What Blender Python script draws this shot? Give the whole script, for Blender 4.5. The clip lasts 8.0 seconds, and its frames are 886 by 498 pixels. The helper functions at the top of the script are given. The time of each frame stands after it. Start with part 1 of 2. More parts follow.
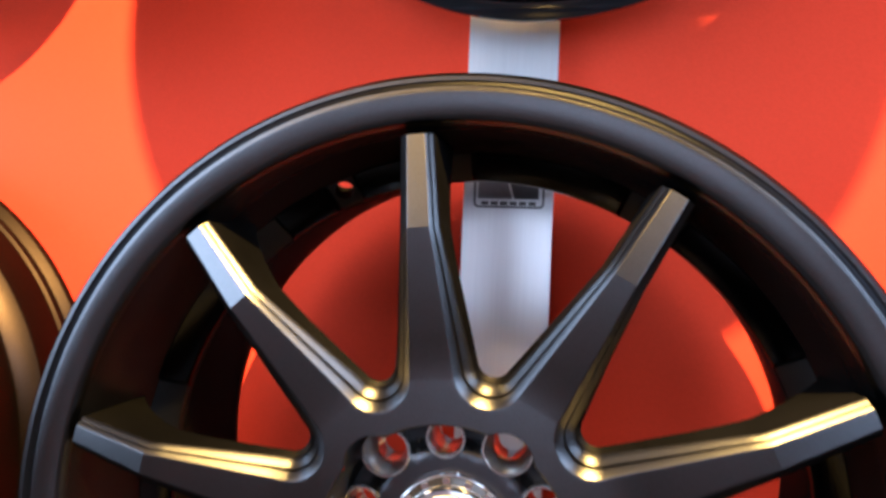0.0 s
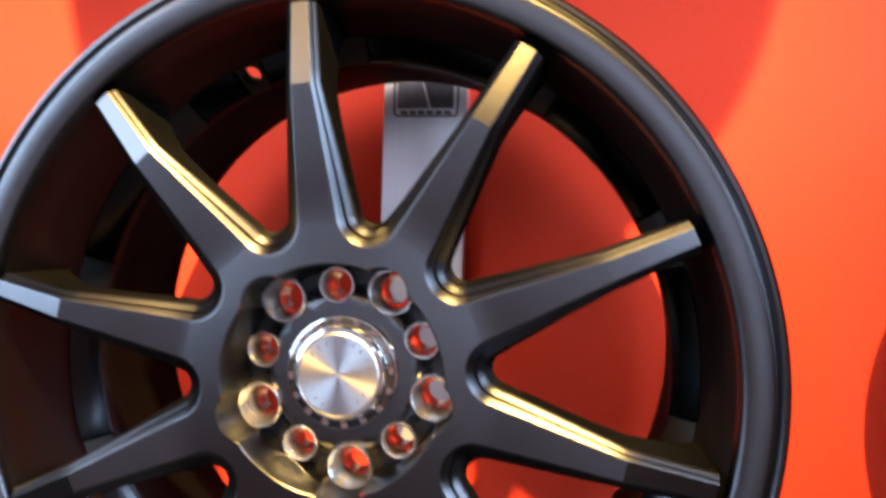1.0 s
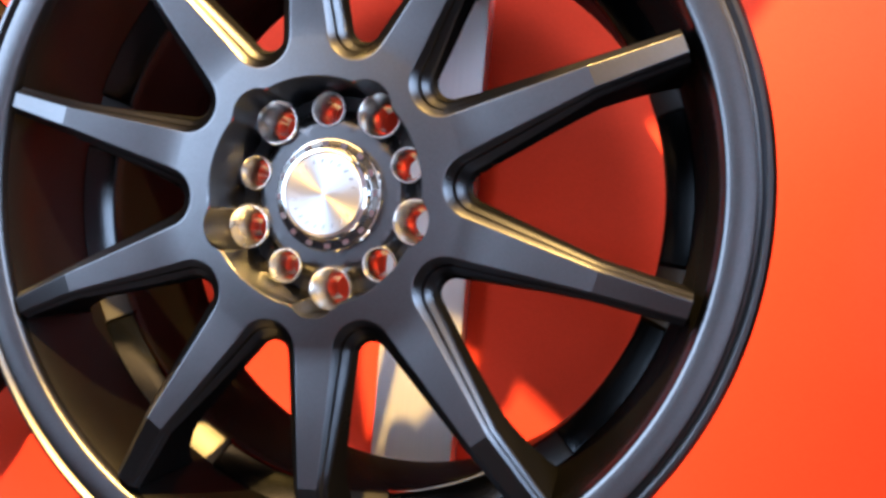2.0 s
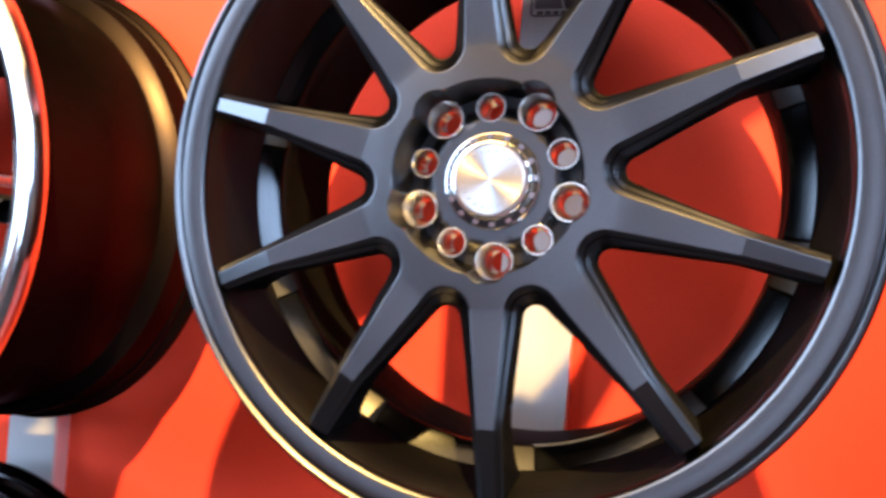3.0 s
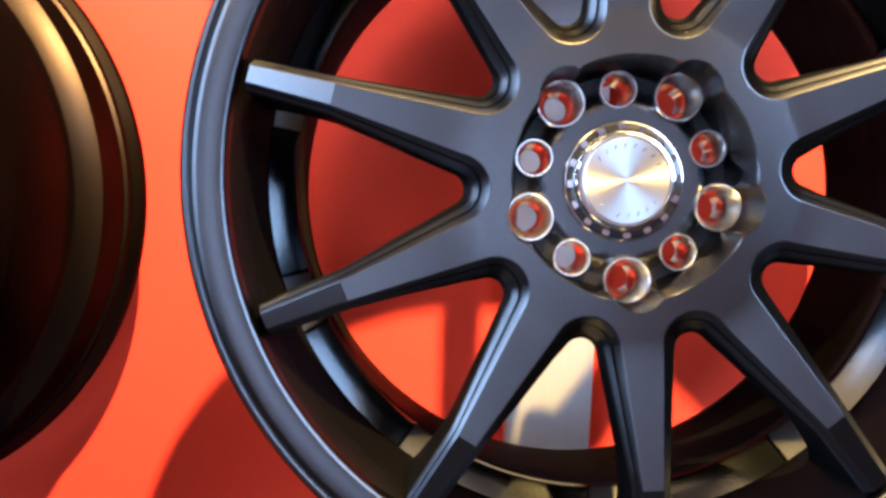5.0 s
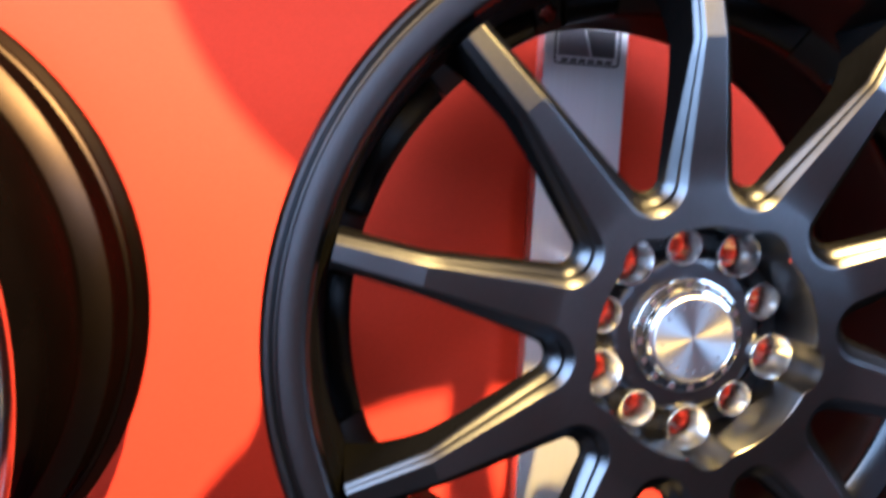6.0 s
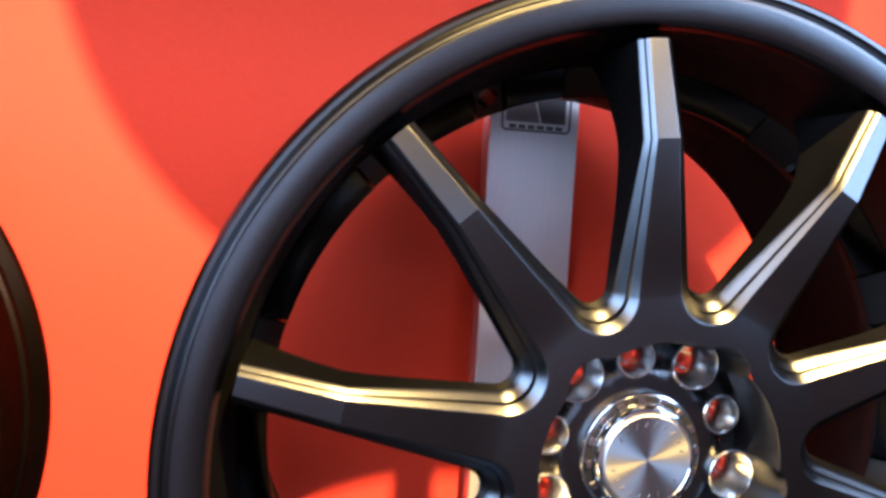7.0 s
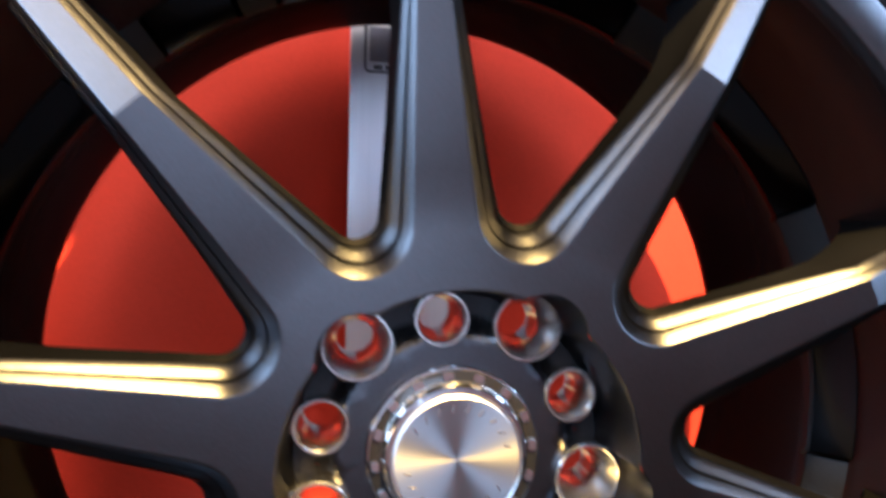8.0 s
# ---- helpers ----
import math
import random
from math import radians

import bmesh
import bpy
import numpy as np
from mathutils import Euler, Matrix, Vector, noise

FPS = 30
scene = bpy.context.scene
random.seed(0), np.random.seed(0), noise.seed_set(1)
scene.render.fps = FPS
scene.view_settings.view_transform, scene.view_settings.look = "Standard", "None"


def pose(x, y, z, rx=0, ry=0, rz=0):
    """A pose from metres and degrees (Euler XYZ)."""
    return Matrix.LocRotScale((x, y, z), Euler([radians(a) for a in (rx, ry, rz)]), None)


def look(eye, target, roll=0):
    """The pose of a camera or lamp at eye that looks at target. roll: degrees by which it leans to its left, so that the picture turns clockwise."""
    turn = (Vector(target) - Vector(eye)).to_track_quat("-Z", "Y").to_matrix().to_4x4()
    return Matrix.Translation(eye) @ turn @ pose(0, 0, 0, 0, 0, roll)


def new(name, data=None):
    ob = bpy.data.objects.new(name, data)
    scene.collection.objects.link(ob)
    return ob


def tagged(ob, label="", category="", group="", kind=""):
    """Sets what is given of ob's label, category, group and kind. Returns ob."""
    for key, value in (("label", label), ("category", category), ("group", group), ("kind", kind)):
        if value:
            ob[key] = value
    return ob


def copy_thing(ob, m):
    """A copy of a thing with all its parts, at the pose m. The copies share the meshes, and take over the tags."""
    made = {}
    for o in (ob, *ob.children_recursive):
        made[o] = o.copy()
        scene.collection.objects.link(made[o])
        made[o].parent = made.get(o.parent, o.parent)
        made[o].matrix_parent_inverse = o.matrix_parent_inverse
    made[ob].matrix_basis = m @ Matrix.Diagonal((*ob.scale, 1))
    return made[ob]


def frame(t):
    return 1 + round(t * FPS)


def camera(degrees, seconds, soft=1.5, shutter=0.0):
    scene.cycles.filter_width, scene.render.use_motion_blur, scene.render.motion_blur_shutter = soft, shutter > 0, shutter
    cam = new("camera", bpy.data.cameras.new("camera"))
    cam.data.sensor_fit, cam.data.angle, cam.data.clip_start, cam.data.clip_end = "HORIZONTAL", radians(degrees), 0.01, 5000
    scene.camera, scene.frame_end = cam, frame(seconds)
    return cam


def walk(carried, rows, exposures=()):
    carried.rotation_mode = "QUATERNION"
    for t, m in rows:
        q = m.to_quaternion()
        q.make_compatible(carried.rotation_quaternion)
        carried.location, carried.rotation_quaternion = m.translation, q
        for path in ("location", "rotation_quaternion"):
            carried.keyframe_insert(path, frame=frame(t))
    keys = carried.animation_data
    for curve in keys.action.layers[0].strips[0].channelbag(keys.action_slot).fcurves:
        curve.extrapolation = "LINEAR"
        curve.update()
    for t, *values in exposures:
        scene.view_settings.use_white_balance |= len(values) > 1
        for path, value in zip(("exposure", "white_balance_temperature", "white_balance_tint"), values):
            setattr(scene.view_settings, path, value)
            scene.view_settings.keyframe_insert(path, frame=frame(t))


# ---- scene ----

# the camera and its path: seconds, eye, yaw, pitch, roll
cam = camera(66.16, 8.0, soft=3.0, shutter=0.35)
PATH = [
    (0.00, 0.0581, -0.3399, 1.6547, 10.55, 0.49, 2.28),
    (0.50, 0.0703, -0.3948, 1.6254, 8.80, -0.03, 2.17),
    (1.00, 0.1246, -0.3698, 1.5813, 9.15, -0.59, 1.56),
    (1.50, 0.1658, -0.3505, 1.5053, 11.40, 0.50, 3.75),
    (1.70, 0.1748, -0.3524, 1.4968, 12.62, -1.76, 4.46),
    (2.80, 0.1385, -0.4175, 1.4485, 16.71, 0.62, 4.41),
    (3.00, 0.1128, -0.4457, 1.4486, 16.99, -0.02, 4.61),
    (3.50, 0.0653, -0.5121, 1.4611, 8.83, -3.44, 3.18),
    (4.00, 0.0355, -0.5149, 1.4827, 2.73, -3.25, 2.56),
    (4.50, -0.0519, -0.4361, 1.4743, 2.45, -2.73, 3.76),
    (4.70, -0.0805, -0.3865, 1.4699, 1.36, -2.32, 3.59),
    (5.80, -0.1747, -0.3545, 1.5282, -4.75, -2.35, 1.88),
    (6.00, -0.2072, -0.3498, 1.5813, -8.30, -5.16, 3.00),
    (6.50, -0.2127, -0.3412, 1.6292, -12.67, -6.27, 2.69),
    (7.00, -0.1837, -0.3063, 1.6291, -11.28, -3.47, 3.20),
    (7.50, -0.1113, -0.2613, 1.6359, -8.83, -2.44, 1.57),
    (8.00, -0.0510, -0.2328, 1.5899, -9.70, -1.90, 1.26),
]


def eye_pose(x, y, z, yaw, pitch, roll):
    a, b = radians(yaw), radians(pitch)
    ahead = Vector((-math.sin(a) * math.cos(b), math.cos(a) * math.cos(b), math.sin(b)))
    return look((x, y, z), Vector((x, y, z)) + ahead, roll)


walk(cam, [(row[0], eye_pose(*row[1:])) for row in PATH], exposures=[(0.0, 0.80, 5300, 10), (1.0, 0.94, 5350, 10), (1.5, 0.94, 5400, 10), (3.0, 1.12, 5200, 10), (3.5, 1.04, 5250, 10), (4.0, 0.95, 5200, 10), (4.5, 1.12, 4950, 10), (6.0, 1.04, 4700, 9), (7.0, 0.96, 4750, 9), (8.0, 0.92, 4900, 9)])

HUB = 1.5            # height of the main wheel's axle over the floor
WALL = 0.28          # front of the red wall; the main wheel's front lip lies at y = 0
TWIST = 5.87         # turn of the main wheel on its axle

# ---- light: spots of a showroom ceiling, and a soft grey room ----
world = bpy.data.worlds.new("room_air")
scene.world = world
world.use_nodes = True
world.node_tree.nodes["Background"].inputs[0].default_value = (0.85, 0.88, 1.0, 1)
world.node_tree.nodes["Background"].inputs[1].default_value = 0.10


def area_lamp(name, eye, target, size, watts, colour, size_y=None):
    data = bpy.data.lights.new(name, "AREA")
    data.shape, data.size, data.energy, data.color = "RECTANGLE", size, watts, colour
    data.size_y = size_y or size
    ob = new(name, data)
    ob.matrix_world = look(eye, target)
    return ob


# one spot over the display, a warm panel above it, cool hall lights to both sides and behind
spot = new("warm_spot", bpy.data.lights.new("warm_spot", "SPOT"))
spot.data.energy, spot.data.color, spot.data.shadow_soft_size = 400, (1.0, 0.555, 0.115), 0.022
spot.data.spot_size, spot.data.spot_blend = radians(64), 1.0
spot.matrix_world = look((0.19, -0.85, HUB + 1.27), (-0.28, WALL, HUB + 0.05))
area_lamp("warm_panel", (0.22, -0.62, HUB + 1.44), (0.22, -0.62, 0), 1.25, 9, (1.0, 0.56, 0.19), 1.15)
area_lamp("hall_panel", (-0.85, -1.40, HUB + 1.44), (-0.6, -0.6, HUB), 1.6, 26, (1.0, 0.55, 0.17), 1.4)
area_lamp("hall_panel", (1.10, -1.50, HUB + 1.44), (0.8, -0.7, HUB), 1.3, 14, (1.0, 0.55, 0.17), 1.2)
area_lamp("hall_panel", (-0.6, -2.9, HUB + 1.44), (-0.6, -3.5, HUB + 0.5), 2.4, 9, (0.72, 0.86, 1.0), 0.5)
# added unseen panel, set where the rail's front mirrors it, to brighten the rail
area_lamp("hall_light", (0.0, -3.46, HUB + 0.12), (0, 0, HUB + 0.12), 1.05, 5.8, (0.84, 0.91, 1.0), 0.85)
area_lamp("hall_light", (-2.00, -1.55, HUB + 0.66), (0, 0, HUB), 1.8, 46, (0.80, 0.91, 1.0), 1.65)
area_lamp("hall_light", (1.80, -1.50, HUB + 0.84), (0, 0, HUB), 1.2, 27, (0.76, 0.88, 1.0), 1.25)


# ---- materials ----
def material(name, colour, rough=0.5, metal=0.0, grain=200.0, mottle=6.0, vary=0.12, bump=0.02, coat=0.0, rough_vary=0.08, shine=0.5, brushed=False):
    m = bpy.data.materials.new(name)
    m.use_nodes = True
    nt = m.node_tree
    p = nt.nodes["Principled BSDF"]
    co = nt.nodes.new("ShaderNodeNewGeometry")
    big = nt.nodes.new("ShaderNodeTexNoise")
    big.inputs["Scale"].default_value, big.inputs["Detail"].default_value = mottle, 4
    fine = nt.nodes.new("ShaderNodeTexNoise")
    fine.inputs["Scale"].default_value, fine.inputs["Detail"].default_value = grain, 2
    nt.links.new(co.outputs["Position"], big.inputs["Vector"])
    if brushed:
        # drawn out along the height
        drawn = nt.nodes.new("ShaderNodeVectorMath")
        drawn.operation = "MULTIPLY"
        drawn.inputs[1].default_value = (1, 1, 0.02)
        nt.links.new(co.outputs["Position"], drawn.inputs[0])
        nt.links.new(drawn.outputs[0], fine.inputs["Vector"])
    else:
        nt.links.new(co.outputs["Position"], fine.inputs["Vector"])
    mix = nt.nodes.new("ShaderNodeMath")
    mix.operation = "ADD"
    nt.links.new(big.outputs["Fac"], mix.inputs[0])
    nt.links.new(fine.outputs["Fac"], mix.inputs[1])
    ramp = nt.nodes.new("ShaderNodeMapRange")
    ramp.inputs[1].default_value, ramp.inputs[2].default_value = 0.6, 1.4
    ramp.inputs[3].default_value, ramp.inputs[4].default_value = 1 - vary, 1 + vary
    nt.links.new(mix.outputs[0], ramp.inputs[0])
    scale = nt.nodes.new("ShaderNodeVectorMath")
    scale.operation = "SCALE"
    scale.inputs[0].default_value = colour
    nt.links.new(ramp.outputs[0], scale.inputs["Scale"])
    nt.links.new(scale.outputs[0], p.inputs["Base Color"])
    rr = nt.nodes.new("ShaderNodeMapRange")
    rr.inputs[1].default_value, rr.inputs[2].default_value = 0.3, 0.7
    rr.inputs[3].default_value, rr.inputs[4].default_value = max(rough - rough_vary, 0.02), rough + rough_vary
    nt.links.new(big.outputs["Fac"], rr.inputs[0])
    nt.links.new(rr.outputs[0], p.inputs["Roughness"])
    p.inputs["Metallic"].default_value = metal
    p.inputs["Specular IOR Level"].default_value = shine
    p.inputs["Coat Weight"].default_value = coat
    p.inputs["Coat Roughness"].default_value = 0.12
    if bump:
        b = nt.nodes.new("ShaderNodeBump")
        b.inputs["Strength"].default_value, b.inputs["Distance"].default_value = bump, 0.002
        nt.links.new(fine.outputs["Fac"], b.inputs["Height"])
        nt.links.new(b.outputs[0], p.inputs["Normal"])
    return m


SATIN = material("satin_black_paint", (0.098, 0.099, 0.107), 0.335, 1.0, 1100, 9, 0.16, 0.05, 0.0, 0.02)
# satin sheen with a short falloff
nt = SATIN.node_tree
sheen = nt.nodes.new("ShaderNodeBsdfAnisotropic")
sheen.distribution = "BECKMANN"
for socket, target in (("Base Color", "Color"), ("Roughness", "Roughness"), ("Normal", "Normal")):
    nt.links.new(nt.nodes["Principled BSDF"].inputs[socket].links[0].from_socket, sheen.inputs[target])
haze = nt.nodes.new("ShaderNodeBsdfAnisotropic")
haze.inputs["Color"].default_value, haze.inputs["Roughness"].default_value = (0.085, 0.087, 0.093, 1), 0.48
both = nt.nodes.new("ShaderNodeMixShader")
both.inputs[0].default_value = 0.07
nt.links.new(sheen.outputs[0], both.inputs[1])
nt.links.new(haze.outputs[0], both.inputs[2])
nt.links.new(both.outputs[0], nt.nodes["Material Output"].inputs[0])
BARREL = material("barrel_black_paint", (0.042, 0.041, 0.042), 0.42, 1.0, 700, 7, 0.12, 0.04, 0.0, 0.08)
BARREL.node_tree.nodes["Principled BSDF"].inputs["Specular Tint"].default_value = (0.22, 0.16, 0.16, 1)
PAD = material("polished_black_pad", (0.040, 0.041, 0.044), 0.15, 1.0, 500, 12, 0.08, 0.02, 0.0, 0.03)
GLOSSY = material("glossy_black_paint", (0.012, 0.012, 0.014), 0.12, 0.0, 500, 7, 0.12, 0.01, 0.4, 0.03)
DARK = material("black_enamel", (0.035, 0.035, 0.038), 0.18, 1.0, 500, 7, 0.12, 0.01, 0.0, 0.04)
DARK.node_tree.nodes["Principled BSDF"].inputs["Specular Tint"].default_value = (0.10, 0.08, 0.08, 1)
BRONZED = material("dark_bronze_barrel", (0.030, 0.022, 0.020), 0.40, 1.0, 500, 7, 0.15, 0.03, 0.0, 0.05, 0.5)
# dark towards grazing angles; the red cast in both colours imitates the wall's reflection
BRONZED.node_tree.nodes["Principled BSDF"].inputs["Specular Tint"].default_value = (0.24, 0.11, 0.12, 1)
BARE = material("bare_metal", (0.66, 0.65, 0.64), 0.22, 1.0, 600, 20, 0.10, 0.03)
CHROME = material("polished_metal", (0.80, 0.80, 0.80), 0.12, 1.0, 400, 12, 0.05, 0.01)
SILVER = material("brushed_aluminium", (0.90, 0.89, 0.91), 0.32, 0.70, 700, 9, 0.05, 0.006, 0.0, 0.02, 0.5, True)
INK = material("black_print", (0.085, 0.078, 0.085), 0.45, 0.0, 300, 12, 0.15, 0.0)
FADED = material("grey_print", (0.22, 0.20, 0.22), 0.40, 0.2, 300, 12, 0.15, 0.0)
# darker and rougher than SATIN, for spoke sides, backs and the deep hub floor
SIDE = material("rear_black_paint", (0.034, 0.033, 0.034), 0.46, 1.0, 700, 9, 0.15, 0.05, 0.0, 0.08)
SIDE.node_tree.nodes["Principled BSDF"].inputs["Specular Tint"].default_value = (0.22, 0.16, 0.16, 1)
RED = material("red_wall_paint", (0.72, 0.056, 0.0225), 0.62, 0.0, 420, 3.5, 0.06, 0.08, 0.0, 0.08, 0.07)
PLASTER = material("grey_room_paint", (0.13, 0.135, 0.15), 0.8, 0.0, 160, 2, 0.08, 0.05)
WHITE = material("white_room_paint", (0.55, 0.56, 0.58), 0.8, 0.0, 160, 2, 0.06, 0.05)
CARPET = material("dark_floor", (0.04, 0.038, 0.038), 0.7, 0.0, 220, 2.5, 0.2, 0.2)

# turned metal of the cap: fine concentric scratches
spun = bpy.data.materials.new("spun_aluminium")
spun.use_nodes = True
nt = spun.node_tree
p = nt.nodes["Principled BSDF"]
p.inputs["Base Color"].default_value, p.inputs["Metallic"].default_value = (0.52, 0.52, 0.53, 1), 1.0
p.inputs["Roughness"].default_value, p.inputs["Anisotropic"].default_value = 0.34, 0.85
tan = nt.nodes.new("ShaderNodeTangent")
tan.direction_type, tan.axis = "RADIAL", "Y"
nt.links.new(tan.outputs[0], p.inputs["Tangent"])


# ---- mesh helpers ----
def mesh_object(name, bm, mat, parent=None, label="", sharp=28):
    bmesh.ops.recalc_face_normals(bm, faces=bm.faces)
    me = bpy.data.meshes.new(name)
    bm.to_mesh(me)
    bm.free()
    me.materials.append(mat)
    me.shade_smooth()
    me.set_sharp_from_angle(angle=radians(sharp))
    ob = new(name, me)
    if parent:
        ob.parent = parent
    if label:
        ob["label"] = label
    return ob


def part(name, bm, mat, parent, label="", sharp=28):
    return mesh_object(name, bm, mat, parent, label, sharp)


def share(ob, name, parent, m):
    o = new(name, ob.data)
    o.parent, o.matrix_basis = parent, m
    return o


def turned(profile, n=160, closed=True, centre=(0, 0)):
    """A body of revolution about the y axis from rows of (radius, y)."""
    bm = bmesh.new()
    rings = []
    for r, y in profile:
        if r < 1e-6:
            rings.append([bm.verts.new((centre[0], y, centre[1]))])
        else:
            rings.append([bm.verts.new((centre[0] + r * math.cos(2 * math.pi * k / n), y, centre[1] + r * math.sin(2 * math.pi * k / n))) for k in range(n)])
    pairs = list(zip(rings, rings[1:] + rings[:1] if closed else rings[1:]))
    for a, b in pairs:
        for k in range(n):
            j = (k + 1) % n
            if len(a) == 1 and len(b) == 1:
                continue
            if len(a) == 1:
                bm.faces.new((a[0], b[k], b[j]))
            elif len(b) == 1:
                bm.faces.new((a[k], a[j], b[0]))
            else:
                bm.faces.new((a[k], a[j], b[j], b[k]))
    return bm


def box(bm, x0, x1, y0, y1, z0, z1, bevel=0.0):
    r = bmesh.ops.create_cube(bm, size=1)
    for v in r["verts"]:
        v.co = Vector((x0 + (v.co.x + 0.5) * (x1 - x0), y0 + (v.co.y + 0.5) * (y1 - y0), z0 + (v.co.z + 0.5) * (z1 - z0)))
    if bevel:
        es = list({e for v in r["verts"] for e in v.link_edges})
        bmesh.ops.bevel(bm, geom=es, offset=bevel, segments=2, affect="EDGES")
    return bm


def lerp(a, b, f):
    return a + (b - a) * f


# ---- wheel ----
STEP = radians(36)
KNEE, TIP = 0.169, 0.2175
# how far from the face's edge to the side wall, and how deep below the face, both as parts of the edge's width
LEVELS = [(0.0, 0.0), (0.05, 0.012), (0.24, 0.16), (0.43, 0.345), (0.48, 0.43), (0.53, 0.57), (0.58, 0.62), (0.78, 0.77), (0.97, 0.95), (1.04, 1.05)]


def face_y(s):
    """Depth of the spokes' front along their length."""
    if s < 0.096:
        return 0.0043
    if s < KNEE:
        return lerp(0.0043, -0.0064, (s - 0.096) / (KNEE - 0.096))
    return lerp(-0.0064, 0.0012, (s - KNEE) / (TIP - KNEE))


def spoke_edge(f):
    """One side of a spoke at the level f: rows of (along, across), from the window's inner end outwards."""
    rho, low = lerp(0.019, 0.011, f), lerp(0.0788, 0.0905, f)
    knee, tip = Vector((KNEE, lerp(0.0055, 0.0103, f))), Vector((TIP, lerp(0.0044, 0.0088, f)))
    axis = Vector((math.cos(STEP / 2), math.sin(STEP / 2)))
    c = axis * (low + rho)
    d = knee - c
    turn = math.acos(rho / d.length)
    base = math.atan2(d.y, d.x)
    touch = base - turn
    start = math.atan2(-axis.y, -axis.x)
    while touch < start:
        touch += 2 * math.pi
    pts = [c + rho * Vector((math.cos(a), math.sin(a))) for a in (lerp(start, touch, k / 12) for k in range(13))]
    pts += [pts[-1].lerp(knee, k / 8) for k in range(1, 9)]
    pts += [knee.lerp(tip, k / 5) for k in range(1, 6)]
    return pts


def recess(a, large):
    """Radius of the hub's recess at the angle a from a spoke's middle: round, with a scallop at each large hole."""
    if large:
        c, q = 0.0582, 0.0156
        k = q * q - (c * math.sin(a)) ** 2
        if k > 0:
            return max(0.0672, c * math.cos(a) + math.sqrt(k))
    return 0.0672


ACROSS = 16
ACROSS_AT = [-1.0, -0.94] + [lerp(-0.9, 0.9, k / 12) for k in range(13)] + [0.94, 1.0]


def spoke_mesh(large):
    """One tenth of the wheel's face: a spoke along +z with its stepped edges, and its share of the hub's ring."""
    bm = bmesh.new()
    at = lambda s, v, y: bm.verts.new((v, y, s))
    edges = [spoke_edge(f) for f, _ in LEVELS]
    n = len(edges[0])
    rows = []
    for i in range(n):
        s, v = edges[0][i]
        rows.append([at(s, v * ACROSS_AT[k], face_y(s)) for k in range(ACROSS + 1)])
    for a, b in zip(rows, rows[1:]):
        for k in range(ACROSS):
            bm.faces.new((a[k], a[k + 1], b[k + 1], b[k]))
    # ring of the hub between the recess and the windows
    for f, y in ((0.92, 0.0043), (0.5, 0.0043), (0.1, 0.0043), (0.06, 0.0043), (0.0, 0.0049)):
        ring = []
        for k in range(ACROSS + 1):
            a = STEP / 2 * ACROSS_AT[k]
            r0 = recess(a, large)
            far = rows[0][k].co
            near = Vector((r0 * math.sin(a), 0, r0 * math.cos(a)))
            q = near.lerp(Vector((far.x, 0, far.z)), f)
            ring.append(bm.verts.new((q.x, y, q.z)))
        prev = rows[0] if f == 0.92 else last
        for k in range(ACROSS):
            bm.faces.new((ring[k], ring[k + 1], prev[k + 1], prev[k]))
        last = ring
    # stepped edges, side walls and the back
    for side in (-1, 1):
        prev = [r[0] if side < 0 else r[-1] for r in rows]
        for (f, drop), pts in list(zip(LEVELS, edges))[1:]:
            cur = [at(p.x, side * p.y, face_y(p.x) + drop * (edges[-2][i] - edges[0][i]).length) for i, p in enumerate(pts)]
            for i in range(n - 1):
                bm.faces.new((prev[i], prev[i + 1], cur[i + 1], cur[i]))
            prev = cur
        back = []
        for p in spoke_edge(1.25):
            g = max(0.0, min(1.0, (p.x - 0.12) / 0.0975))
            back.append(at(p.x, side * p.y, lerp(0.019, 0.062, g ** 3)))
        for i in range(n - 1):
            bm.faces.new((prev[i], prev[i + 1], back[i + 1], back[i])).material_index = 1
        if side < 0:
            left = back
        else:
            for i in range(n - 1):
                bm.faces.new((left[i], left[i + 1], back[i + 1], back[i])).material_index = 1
    return bm


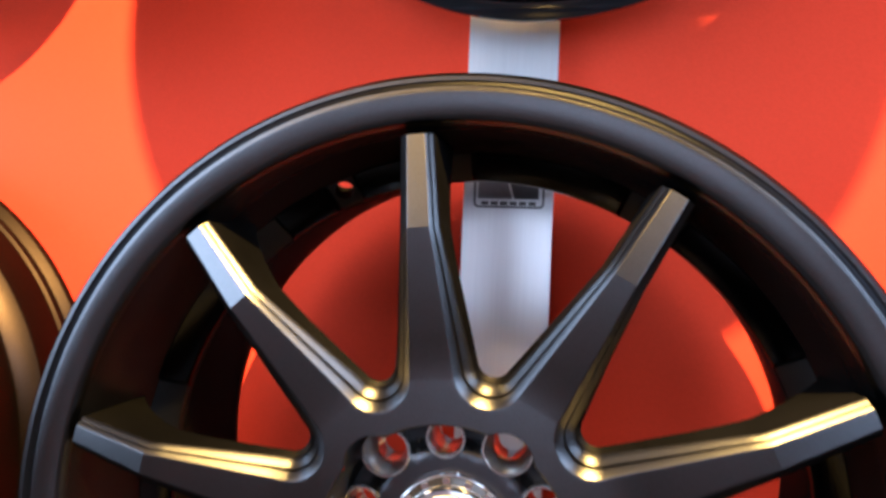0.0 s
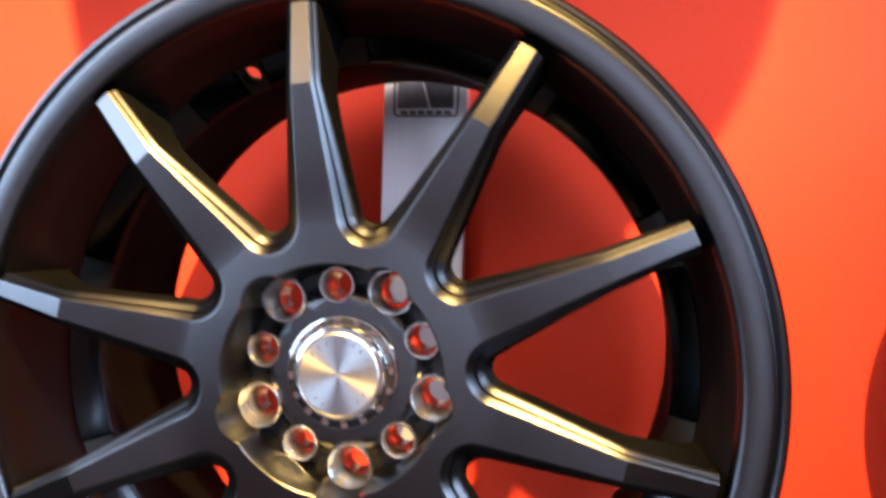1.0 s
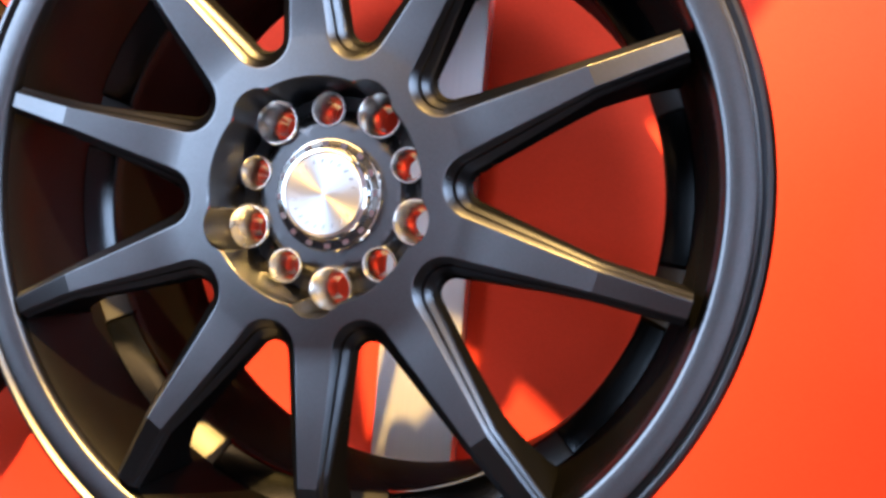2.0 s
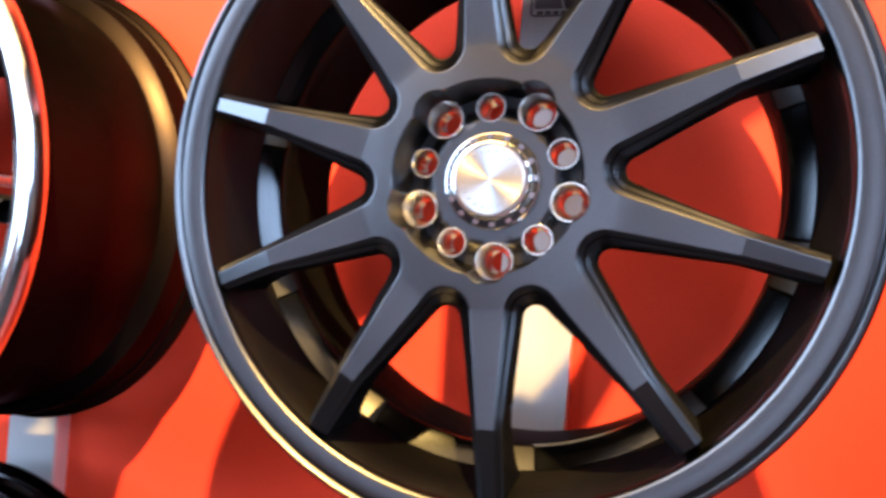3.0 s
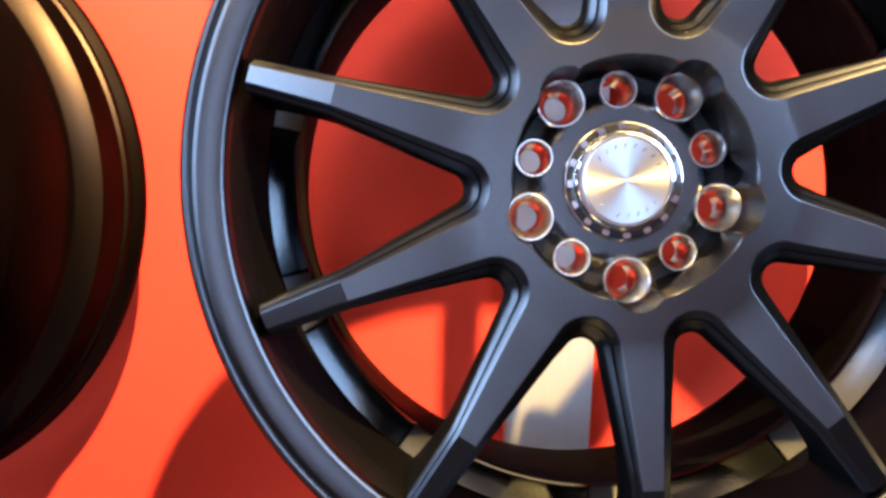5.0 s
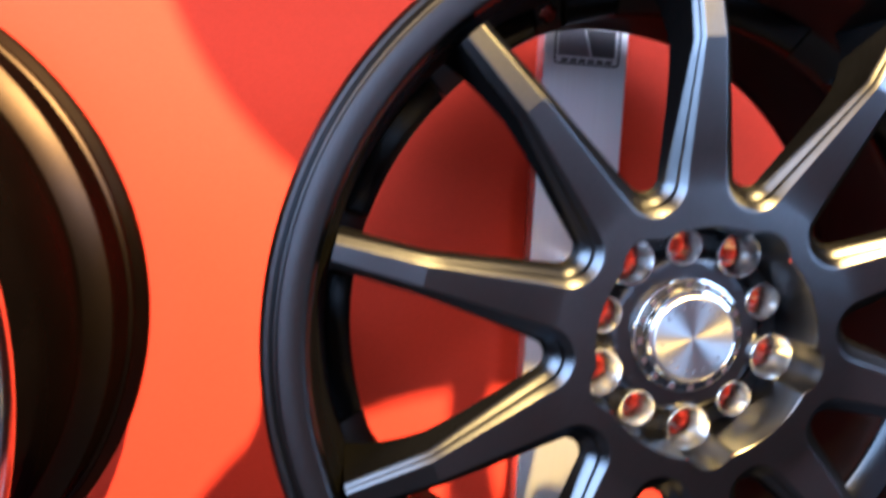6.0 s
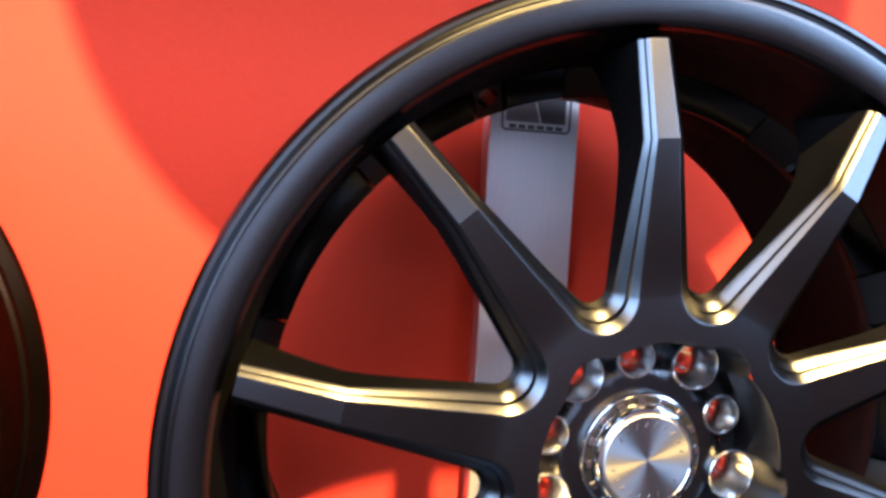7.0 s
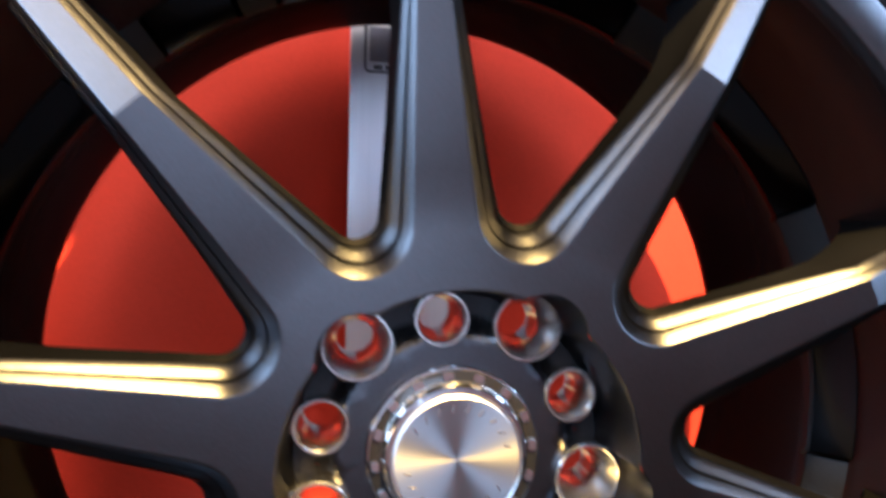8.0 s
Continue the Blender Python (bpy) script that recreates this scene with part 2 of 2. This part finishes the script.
def floor_mesh(large):
    """One tenth of the floor of the hub's recess, with the hole for its seat, and the recess's wall."""
    bm = bmesh.new()
    c, q = (0.0582, 0.0138) if large else (0.0535, 0.0112)
    half = STEP / 2
    corners = []
    for r, a in ((0.030, -half), (0.030, half), (0.0632, half), (0.0632, -half)):
        corners.append(math.atan2(r * math.sin(a), r * math.cos(a) - c))
    angles = sorted(set([round(2 * math.pi * k / 40 - math.pi, 6) for k in range(40)] + [round(a, 6) for a in corners]))

    def reach(a):
        """Distance from the hole's middle to the edge of this tenth."""
        lo, hi = 0.0, 0.08
        for _ in range(40):
            m = (lo + hi) / 2
            x, z = m * math.sin(a), c + m * math.cos(a)
            r, t = math.hypot(x, z), math.atan2(x, z)
            if abs(t) < half and 0.030 < r < recess(t, large) - 0.004:
                lo = m
            else:
                hi = m
        return max(lo, q + 0.0002)

    grid = []
    for a in angles:
        d = reach(a)
        col = []
        for k in range(9):
            m = lerp(q, d, k / 8)
            x, z = m * math.sin(a), c + m * math.cos(a)
            r = math.hypot(x, z)
            g = max(0.0, min(1.0, (r - 0.0465) / 0.007))
            col.append(bm.verts.new((x, lerp(0.0325, 0.0390, g), z)))
        grid.append(col)
    for a, b in zip(grid, grid[1:] + grid[:1]):
        for k in range(8):
            bm.faces.new((a[k], a[k + 1], b[k + 1], b[k]))
    # the deeper faces of the floor take the second material
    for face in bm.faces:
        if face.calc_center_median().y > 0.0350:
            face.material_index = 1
    rings = []
    for inset, y in ((0.0, 0.0049), (0.0006, 0.0062), (0.0032, 0.034), (0.0045, 0.0395)):
        ring = []
        for k in range(ACROSS * 2 + 1):
            a = lerp(-half, half, k / ACROSS / 2)
            r = recess(a, large) - inset
            ring.append(bm.verts.new((r * math.sin(a), y, r * math.cos(a))))
        rings.append(ring)
    for a, b in zip(rings, rings[1:]):
        for k in range(ACROSS * 2):
            bm.faces.new((a[k], a[k + 1], b[k + 1], b[k]))
    return bm


def seat_mesh(large):
    """The turned seat of a bolt hole, with a cone leading into the bore, about its own axis."""
    o, i, top = (0.0144, 0.0080, 0.0290) if large else (0.0114, 0.0074, 0.0312)
    return turned([(o, 0.041), (o, top + 0.001), (o - 0.0006, top + 0.0002), (o - 0.0013, top + 0.0002), (o - 0.0021, top + 0.0016), (i + 0.0012, top + 0.0125), (i, top + 0.0150), (i, 0.060), (o, 0.060)], 40)


RIM = [
    (0.2410, 0.0165), (0.2468, 0.0140), (0.2490, 0.0095), (0.2489, 0.0050), (0.2477, 0.0018), (0.2460, 0.0002), (0.2440, 0.0002), (0.2428, 0.0014), (0.2418, 0.0032),
    (0.2403, 0.0030), (0.2394, 0.0012), (0.2380, 0.0010), (0.2272, 0.0040), (0.2258, 0.0046), (0.2248, 0.0058), (0.2240, 0.0078), (0.2232, 0.0100), (0.2205, 0.0200), (0.2188, 0.0320),
    (0.2180, 0.0700), (0.2176, 0.0735), (0.2032, 0.0850), (0.2022, 0.0870), (0.2026, 0.0950), (0.2055, 0.1200), (0.2105, 0.1560), (0.2162, 0.1960),
    (0.2190, 0.2090), (0.2228, 0.2170), (0.2400, 0.2225), (0.2425, 0.2240), (0.2440, 0.2225), (0.2438, 0.2195), (0.2410, 0.2175),
    (0.2325, 0.2140), (0.2310, 0.2060), (0.2296, 0.1880), (0.2306, 0.1780), (0.2285, 0.1660), (0.2262, 0.1480), (0.2160, 0.1180),
    (0.2125, 0.1050), (0.2215, 0.0900), (0.2235, 0.0400), (0.2280, 0.0300), (0.2310, 0.0230),
]

# a deeper barrel outside: a plain drop, a slope up to the bead seat, a hump and the flange
RIM_DEEP = RIM[:25] + [
    (0.2118, 0.1500), (0.2165, 0.1780), (0.2196, 0.1960), (0.2400, 0.2020), (0.2425, 0.2035), (0.2440, 0.2020),
    (0.2438, 0.1990), (0.2428, 0.1968), (0.2372, 0.1938), (0.2364, 0.1922), (0.2362, 0.1890), (0.2338, 0.1876), (0.2334, 0.1860), (0.2330, 0.1650),
    (0.2320, 0.1622), (0.2172, 0.1546), (0.2162, 0.1524), (0.2160, 0.0960), (0.2222, 0.0860), (0.2222, 0.0400), (0.2280, 0.0300), (0.2310, 0.0230),
]


def turn_y(deg):
    """A turn in the picture plane, anticlockwise as seen from the front."""
    return Matrix.Rotation(-radians(deg), 4, "Y")


def bore(ob, deg):
    """Drills the valve hole through the ledge of a rim."""
    a = radians(deg)
    out = Vector((math.cos(a), 0, math.sin(a)))
    way = (out * 0.5 + Vector((0, 0.86, 0))).normalized()
    mid = out * 0.2125 + Vector((0, 0.0795, 0))
    bm = bmesh.new()
    bmesh.ops.create_cone(bm, cap_ends=True, segments=24, radius1=0.0062, radius2=0.0062, depth=0.06, matrix=Matrix.Translation(mid) @ way.to_track_quat("Z", "Y").to_matrix().to_4x4())
    me = bpy.data.meshes.new("drill")
    bm.to_mesh(me)
    bm.free()
    drill = new("drill", me)
    cut = ob.modifiers.new("bore", "BOOLEAN")
    cut.operation, cut.object, cut.solver = "DIFFERENCE", drill, "EXACT"
    done = bpy.data.meshes.new_from_object(ob.evaluated_get(bpy.context.evaluated_depsgraph_get()))
    ob.modifiers.clear()
    ob.data = done
    bpy.data.objects.remove(drill)


def pad_mesh(a0, a1):
    """A flat-topped strip on the rim's ledge, with rounded-off edges all round."""
    bm = bmesh.new()
    ups = [(0.2182, 0.0745, 0.0), (0.2179, 0.0722, 0.0), (0.2171, 0.0712, 0.0), (0.2100, 0.0765, 0.0), (0.2032, 0.0819, 0.0), (0.2020, 0.0832, 0.0), (0.2018, 0.0860, 0.0)]
    along = [a0 - 0.95, a0 - 0.12] + [lerp(a0, a1, j / 14) for j in range(15)] + [a1 + 0.12, a1 + 0.95]
    rows = []
    for r, y, _ in ups:
        row = []
        for j, deg in enumerate(along):
            a = radians(deg)
            drop = {0: 0.0040, 1: 0.0005, len(along) - 2: 0.0005, len(along) - 1: 0.0040}.get(j, 0.0)
            row.append(bm.verts.new((r * math.sin(a), y + drop, r * math.cos(a))))
        rows.append(row)
    for a, b in zip(rows, rows[1:]):
        for k in range(len(along) - 1):
            bm.faces.new((a[k], a[k + 1], b[k + 1], b[k]))
    return bm


def wheel(label, face, barrel, lip, valve=None, dense=False, profile=RIM):
    root = new("alloy_wheel")
    tagged(root, label, "wheel", "wheels hung on the red wall")
    rim = part("rim", turned(profile, 240), barrel, root, "", 40)
    if valve:
        bore(rim, valve)
    # the lip has its own finish
    rim.data.materials.append(lip)
    for poly in rim.data.polygons:
        r = math.hypot(poly.center.x, poly.center.z)
        if poly.center.y < 0.0090 and r > 0.2235 or r > 0.2400 and poly.center.y < 0.016:
            poly.material_index = 1
    kinds = {}
    for large in (True, False):
        kinds[large] = (part("spoke", spoke_mesh(large), face, root, "", 14), part("hub_pocket", floor_mesh(large), face, root, "", 48),
                        part("bolt_seat", seat_mesh(large), BARE, root, "bare metal bolt seat", 35))
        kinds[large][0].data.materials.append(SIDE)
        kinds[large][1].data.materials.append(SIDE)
    pad = part("rim_pad", pad_mesh(-12.5, 12.5), PAD, root, "glossy black machined pad", 35)
    pad.matrix_basis = turn_y(18 + 36)
    for a0, a1 in ((-12.5, -3.0), (3.0, 12.5)):
        part("rim_pad", pad_mesh(a0, a1), PAD, root, "glossy black machined pad", 35).matrix_basis = turn_y(18)
    for k in range(10):
        large = k % 2 == 1
        m = turn_y(36 * k)
        if dense:
            share(kinds[False][0], "spoke", root, turn_y(36 * k + 18))
        c = 0.0582 if large else 0.0535
        first = k < 2
        for j, ob in enumerate(kinds[large]):
            mm = m @ Matrix.Translation((0, 0, c)) if j == 2 else m
            if first:
                ob.matrix_basis = mm
            else:
                share(ob, ob.name.split(".")[0], root, mm)
        if k > 1:
            share(pad, "rim_pad", root, turn_y(36 * k + 18))
    # centre cap: ring with raised marks, and a spun disc
    cap = part("centre_cap", turned([(0.0, 0.050), (0.0352, 0.050), (0.0352, 0.0300), (0.0345, 0.0288), (0.0330, 0.0284), (0.0290, 0.0276), (0.0286, 0.0240), (0.0278, 0.0226),
                                     (0.0262, 0.0222), (0.0258, 0.0226), (0.0, 0.0226)], 72, False), CHROME, root, "chromed centre cap with raised marks")
    disc = part("cap_disc", turned([(0.0250, 0.0230), (0.0250, 0.0219), (0.0244, 0.0215), (0.012, 0.0217), (0.0, 0.0218)], 72, False), spun, cap, "spun silver disc", 20)
    part("cap_band", turned([(0.0338, 0.0292), (0.0338, 0.0281), (0.0332, 0.0279), (0.0296, 0.0274), (0.0291, 0.0276), (0.0291, 0.0292)], 72), GLOSSY, cap, "black sunken band")
    # worn small print round the disc, not readable
    for k in range(22):
        if k in (4, 5, 15, 16):
            continue
        bm = bmesh.new()
        box(bm, -0.00035, 0.00035, 0.02145, 0.0218, 0.0186, 0.0216)
        bar = part("print_bar", bm, BARE, disc)
        bar.matrix_basis = turn_y(360 / 22 * k) @ Matrix.Translation((0, 0, 0.0201)) @ Matrix.Rotation(0.45, 4, "Y") @ Matrix.Translation((0, 0, -0.0201))
    bm = bmesh.new()
    box(bm, -0.0021, 0.0021, 0.0262, 0.0285, 0.0300, 0.0331, 0.0004)
    mark = part("cap_mark", bm, CHROME, cap)
    for k in range(1, 16):
        share(mark, "cap_mark", cap, turn_y(22.5 * k))
    return root


# ---- the place ----
bm = bmesh.new()
box(bm, -3.2, 3.2, WALL, WALL + 0.12, 0, 3.0)
tagged(mesh_object("wall_north", bm, RED), "bright red painted display wall", "wall", kind="structure")
for name, dims in (("wall_south", (-3.2, 3.2, -3.62, -3.5, 0, 3.0)), ("wall_west", (-3.32, -3.2, -3.62, WALL + 0.12, 0, 3.0)), ("wall_east", (3.2, 3.32, -3.62, WALL + 0.12, 0, 3.0))):
    bm = bmesh.new()
    box(bm, *dims)
    tagged(mesh_object(name, bm, WHITE if name == "wall_south" else PLASTER), "plain pale showroom wall", "wall", kind="structure")
bm = bmesh.new()
box(bm, -3.32, 3.32, -3.62, WALL + 0.12, -0.1, 0)
tagged(mesh_object("floor", bm, CARPET), "dark plain showroom floor", "floor", kind="structure")
bm = bmesh.new()
box(bm, -3.32, 3.32, -3.62, WALL + 0.12, 3.0, 3.1)
tagged(mesh_object("ceiling", bm, PLASTER), "plain grey showroom ceiling", "ceiling", kind="structure")


def rail(x, z0, z1, axles, logo=None):
    root = new("display_rail")
    root.location = (x, WALL, z0)
    tagged(root, "brushed aluminium wheel rail fixed upright on the red wall", "rail", "rails on the red wall")
    bm = bmesh.new()
    box(bm, -0.0393, 0.0393, -0.0232, -0.0195, 0, z1 - z0, 0.0008)
    part("front_plate", bm, SILVER, root)
    for s in (-1, 1):
        bm = bmesh.new()
        box(bm, min(s * 0.0393, s * 0.0360), max(s * 0.0393, s * 0.0360), -0.0194, 0.0, 0, z1 - z0, 0.0004)
        part("side_flange", bm, SILVER, root)
    for ax, z, y in axles:
        bm = turned([(0.0, y - WALL), (0.0062, y - WALL), (0.007, y - WALL + 0.001), (0.007, -0.0234), (0.0, -0.0234)], 32, False, (ax - x, z + 0.02 - z0))
        part("arm", bm, SILVER, root, "round steel arm carrying a wheel")
    if logo:
        # printed badge: a framed field with a wedge, and a line of unreadable small print
        badge = part("badge", frame_mesh(-0.030, 0.032, 0.0, 0.036, 0.0017, 0.0045, logo - z0), INK, root, "black printed badge")
        for name, mat, pts in (("wedge", INK, [(0.006, 0.008), (0.027, 0.008), (0.027, 0.032), (-0.001, 0.032)]), ("field", FADED, [(-0.026, 0.008), (0.004, 0.008), (-0.003, 0.032), (-0.026, 0.032)])):
            bm = bmesh.new()
            lift = -0.0236
            wedge = [bm.verts.new((px, lift, logo - z0 + pz)) for px, pz in pts] + [bm.verts.new((px, -0.0232, logo - z0 + pz)) for px, pz in pts]
            bm.faces.new(wedge[:4])
            bm.faces.new(wedge[4:])
            for k in range(4):
                bm.faces.new((wedge[k], wedge[(k + 1) % 4], wedge[4 + (k + 1) % 4], wedge[4 + k]))
            part(name, bm, mat, badge)
        for k in range(6):
            bm = bmesh.new()
            box(bm, -0.023 + k * 0.0083, -0.0168 + k * 0.0083, -0.0237, -0.0230, logo - z0 + 0.0024, logo - z0 + 0.0056)
            part("print_bar", bm, INK, badge)
    return root


def frame_mesh(x0, x1, z0, z1, w, rho, base):
    """A thin printed outline with rounded corners, standing a hair proud of the rail."""
    def outline(d):
        pts = []
        for cx, cz, a0 in ((x1 - rho, z1 - rho, 0), (x0 + rho, z1 - rho, 90), (x0 + rho, z0 + rho, 180), (x1 - rho, z0 + rho, 270)):
            for k in range(7):
                a = radians(a0 + 15 * k)
                pts.append((cx + (rho - d) * math.cos(a), base + cz + (rho - d) * math.sin(a)))
        return pts

    bm = bmesh.new()
    rings = [[bm.verts.new((x, y, z)) for x, z in outline(d)] for d, y in ((0, -0.0230), (0, -0.0237), (w, -0.0237), (w, -0.0230))]
    n = len(rings[0])
    for a, b in zip(rings, rings[1:] + rings[:1]):
        for k in range(n):
            bm.faces.new((a[k], a[(k + 1) % n], b[(k + 1) % n], b[k]))
    return bm


def clip(x, z):
    """A small steel hook with its screw on a rail, between two wheels."""
    root = new("rail_hook")
    root.location = (x, WALL - 0.0232, z)
    tagged(root, "small bright steel hook screwed on the rail", "hook")
    bm = bmesh.new()
    box(bm, -0.012, 0.014, -0.006, 0.0, -0.030, 0.0, 0.001)
    part("plate", bm, CHROME, root)
    bm = turned([(0.0, -0.0095), (0.003, -0.0093), (0.0042, -0.0078), (0.0042, -0.0058), (0.0, -0.0058)], 20, False, (0.018, 0.001))
    part("screw", bm, CHROME, root)
    return root


main_rail = rail(0.0028, 0.35, 2.75, ((0.0, HUB, 0.049), (0.025, HUB + 0.606, 0.037)), HUB + 0.198)
clip(0.0, HUB - 0.370)
left_rail = rail(-0.645, 0.35, 2.75, ((-0.630, HUB - 0.033, 0.04), (-0.615, HUB + 0.595, 0.05), (-0.63, HUB - 0.60, 0.06)))
right_rail = rail(0.621, 0.35, 2.75, ((0.632, HUB + 0.005, 0.064),))

main = wheel("satin black ten-spoke alloy wheel with chromed cap", SATIN, BARREL, SATIN, 108)
main.matrix_basis = Matrix.Translation((0, 0, HUB)) @ turn_y(TWIST)
other = wheel("glossy black alloy wheel hung on a rail", GLOSSY, DARK, GLOSSY, None, False, RIM_DEEP)
other.matrix_basis = Matrix.Translation((0.632, 0.015, HUB + 0.005)) @ turn_y(11)
for x, z, t in ((-0.615, 0.595, 3), (-0.63, -0.60, 27)):
    copy_thing(other, Matrix.Translation((x, 0.0, HUB + z)) @ turn_y(t))
upper = wheel("black many-spoked alloy wheel hung on a rail", GLOSSY, GLOSSY, GLOSSY, None, True)
upper.matrix_basis = Matrix.Translation((0.025, -0.02, HUB + 0.606)) @ turn_y(4) @ Matrix.Scale(1.06, 4)
big = wheel("bronze-black alloy wheel with polished lip", GLOSSY, BRONZED, CHROME, None, False, RIM_DEEP)
big.matrix_basis = Matrix.Translation((-0.630, -0.031, HUB - 0.033)) @ turn_y(14) @ Matrix.Diagonal((1.105, 1.251, 1.105, 1))
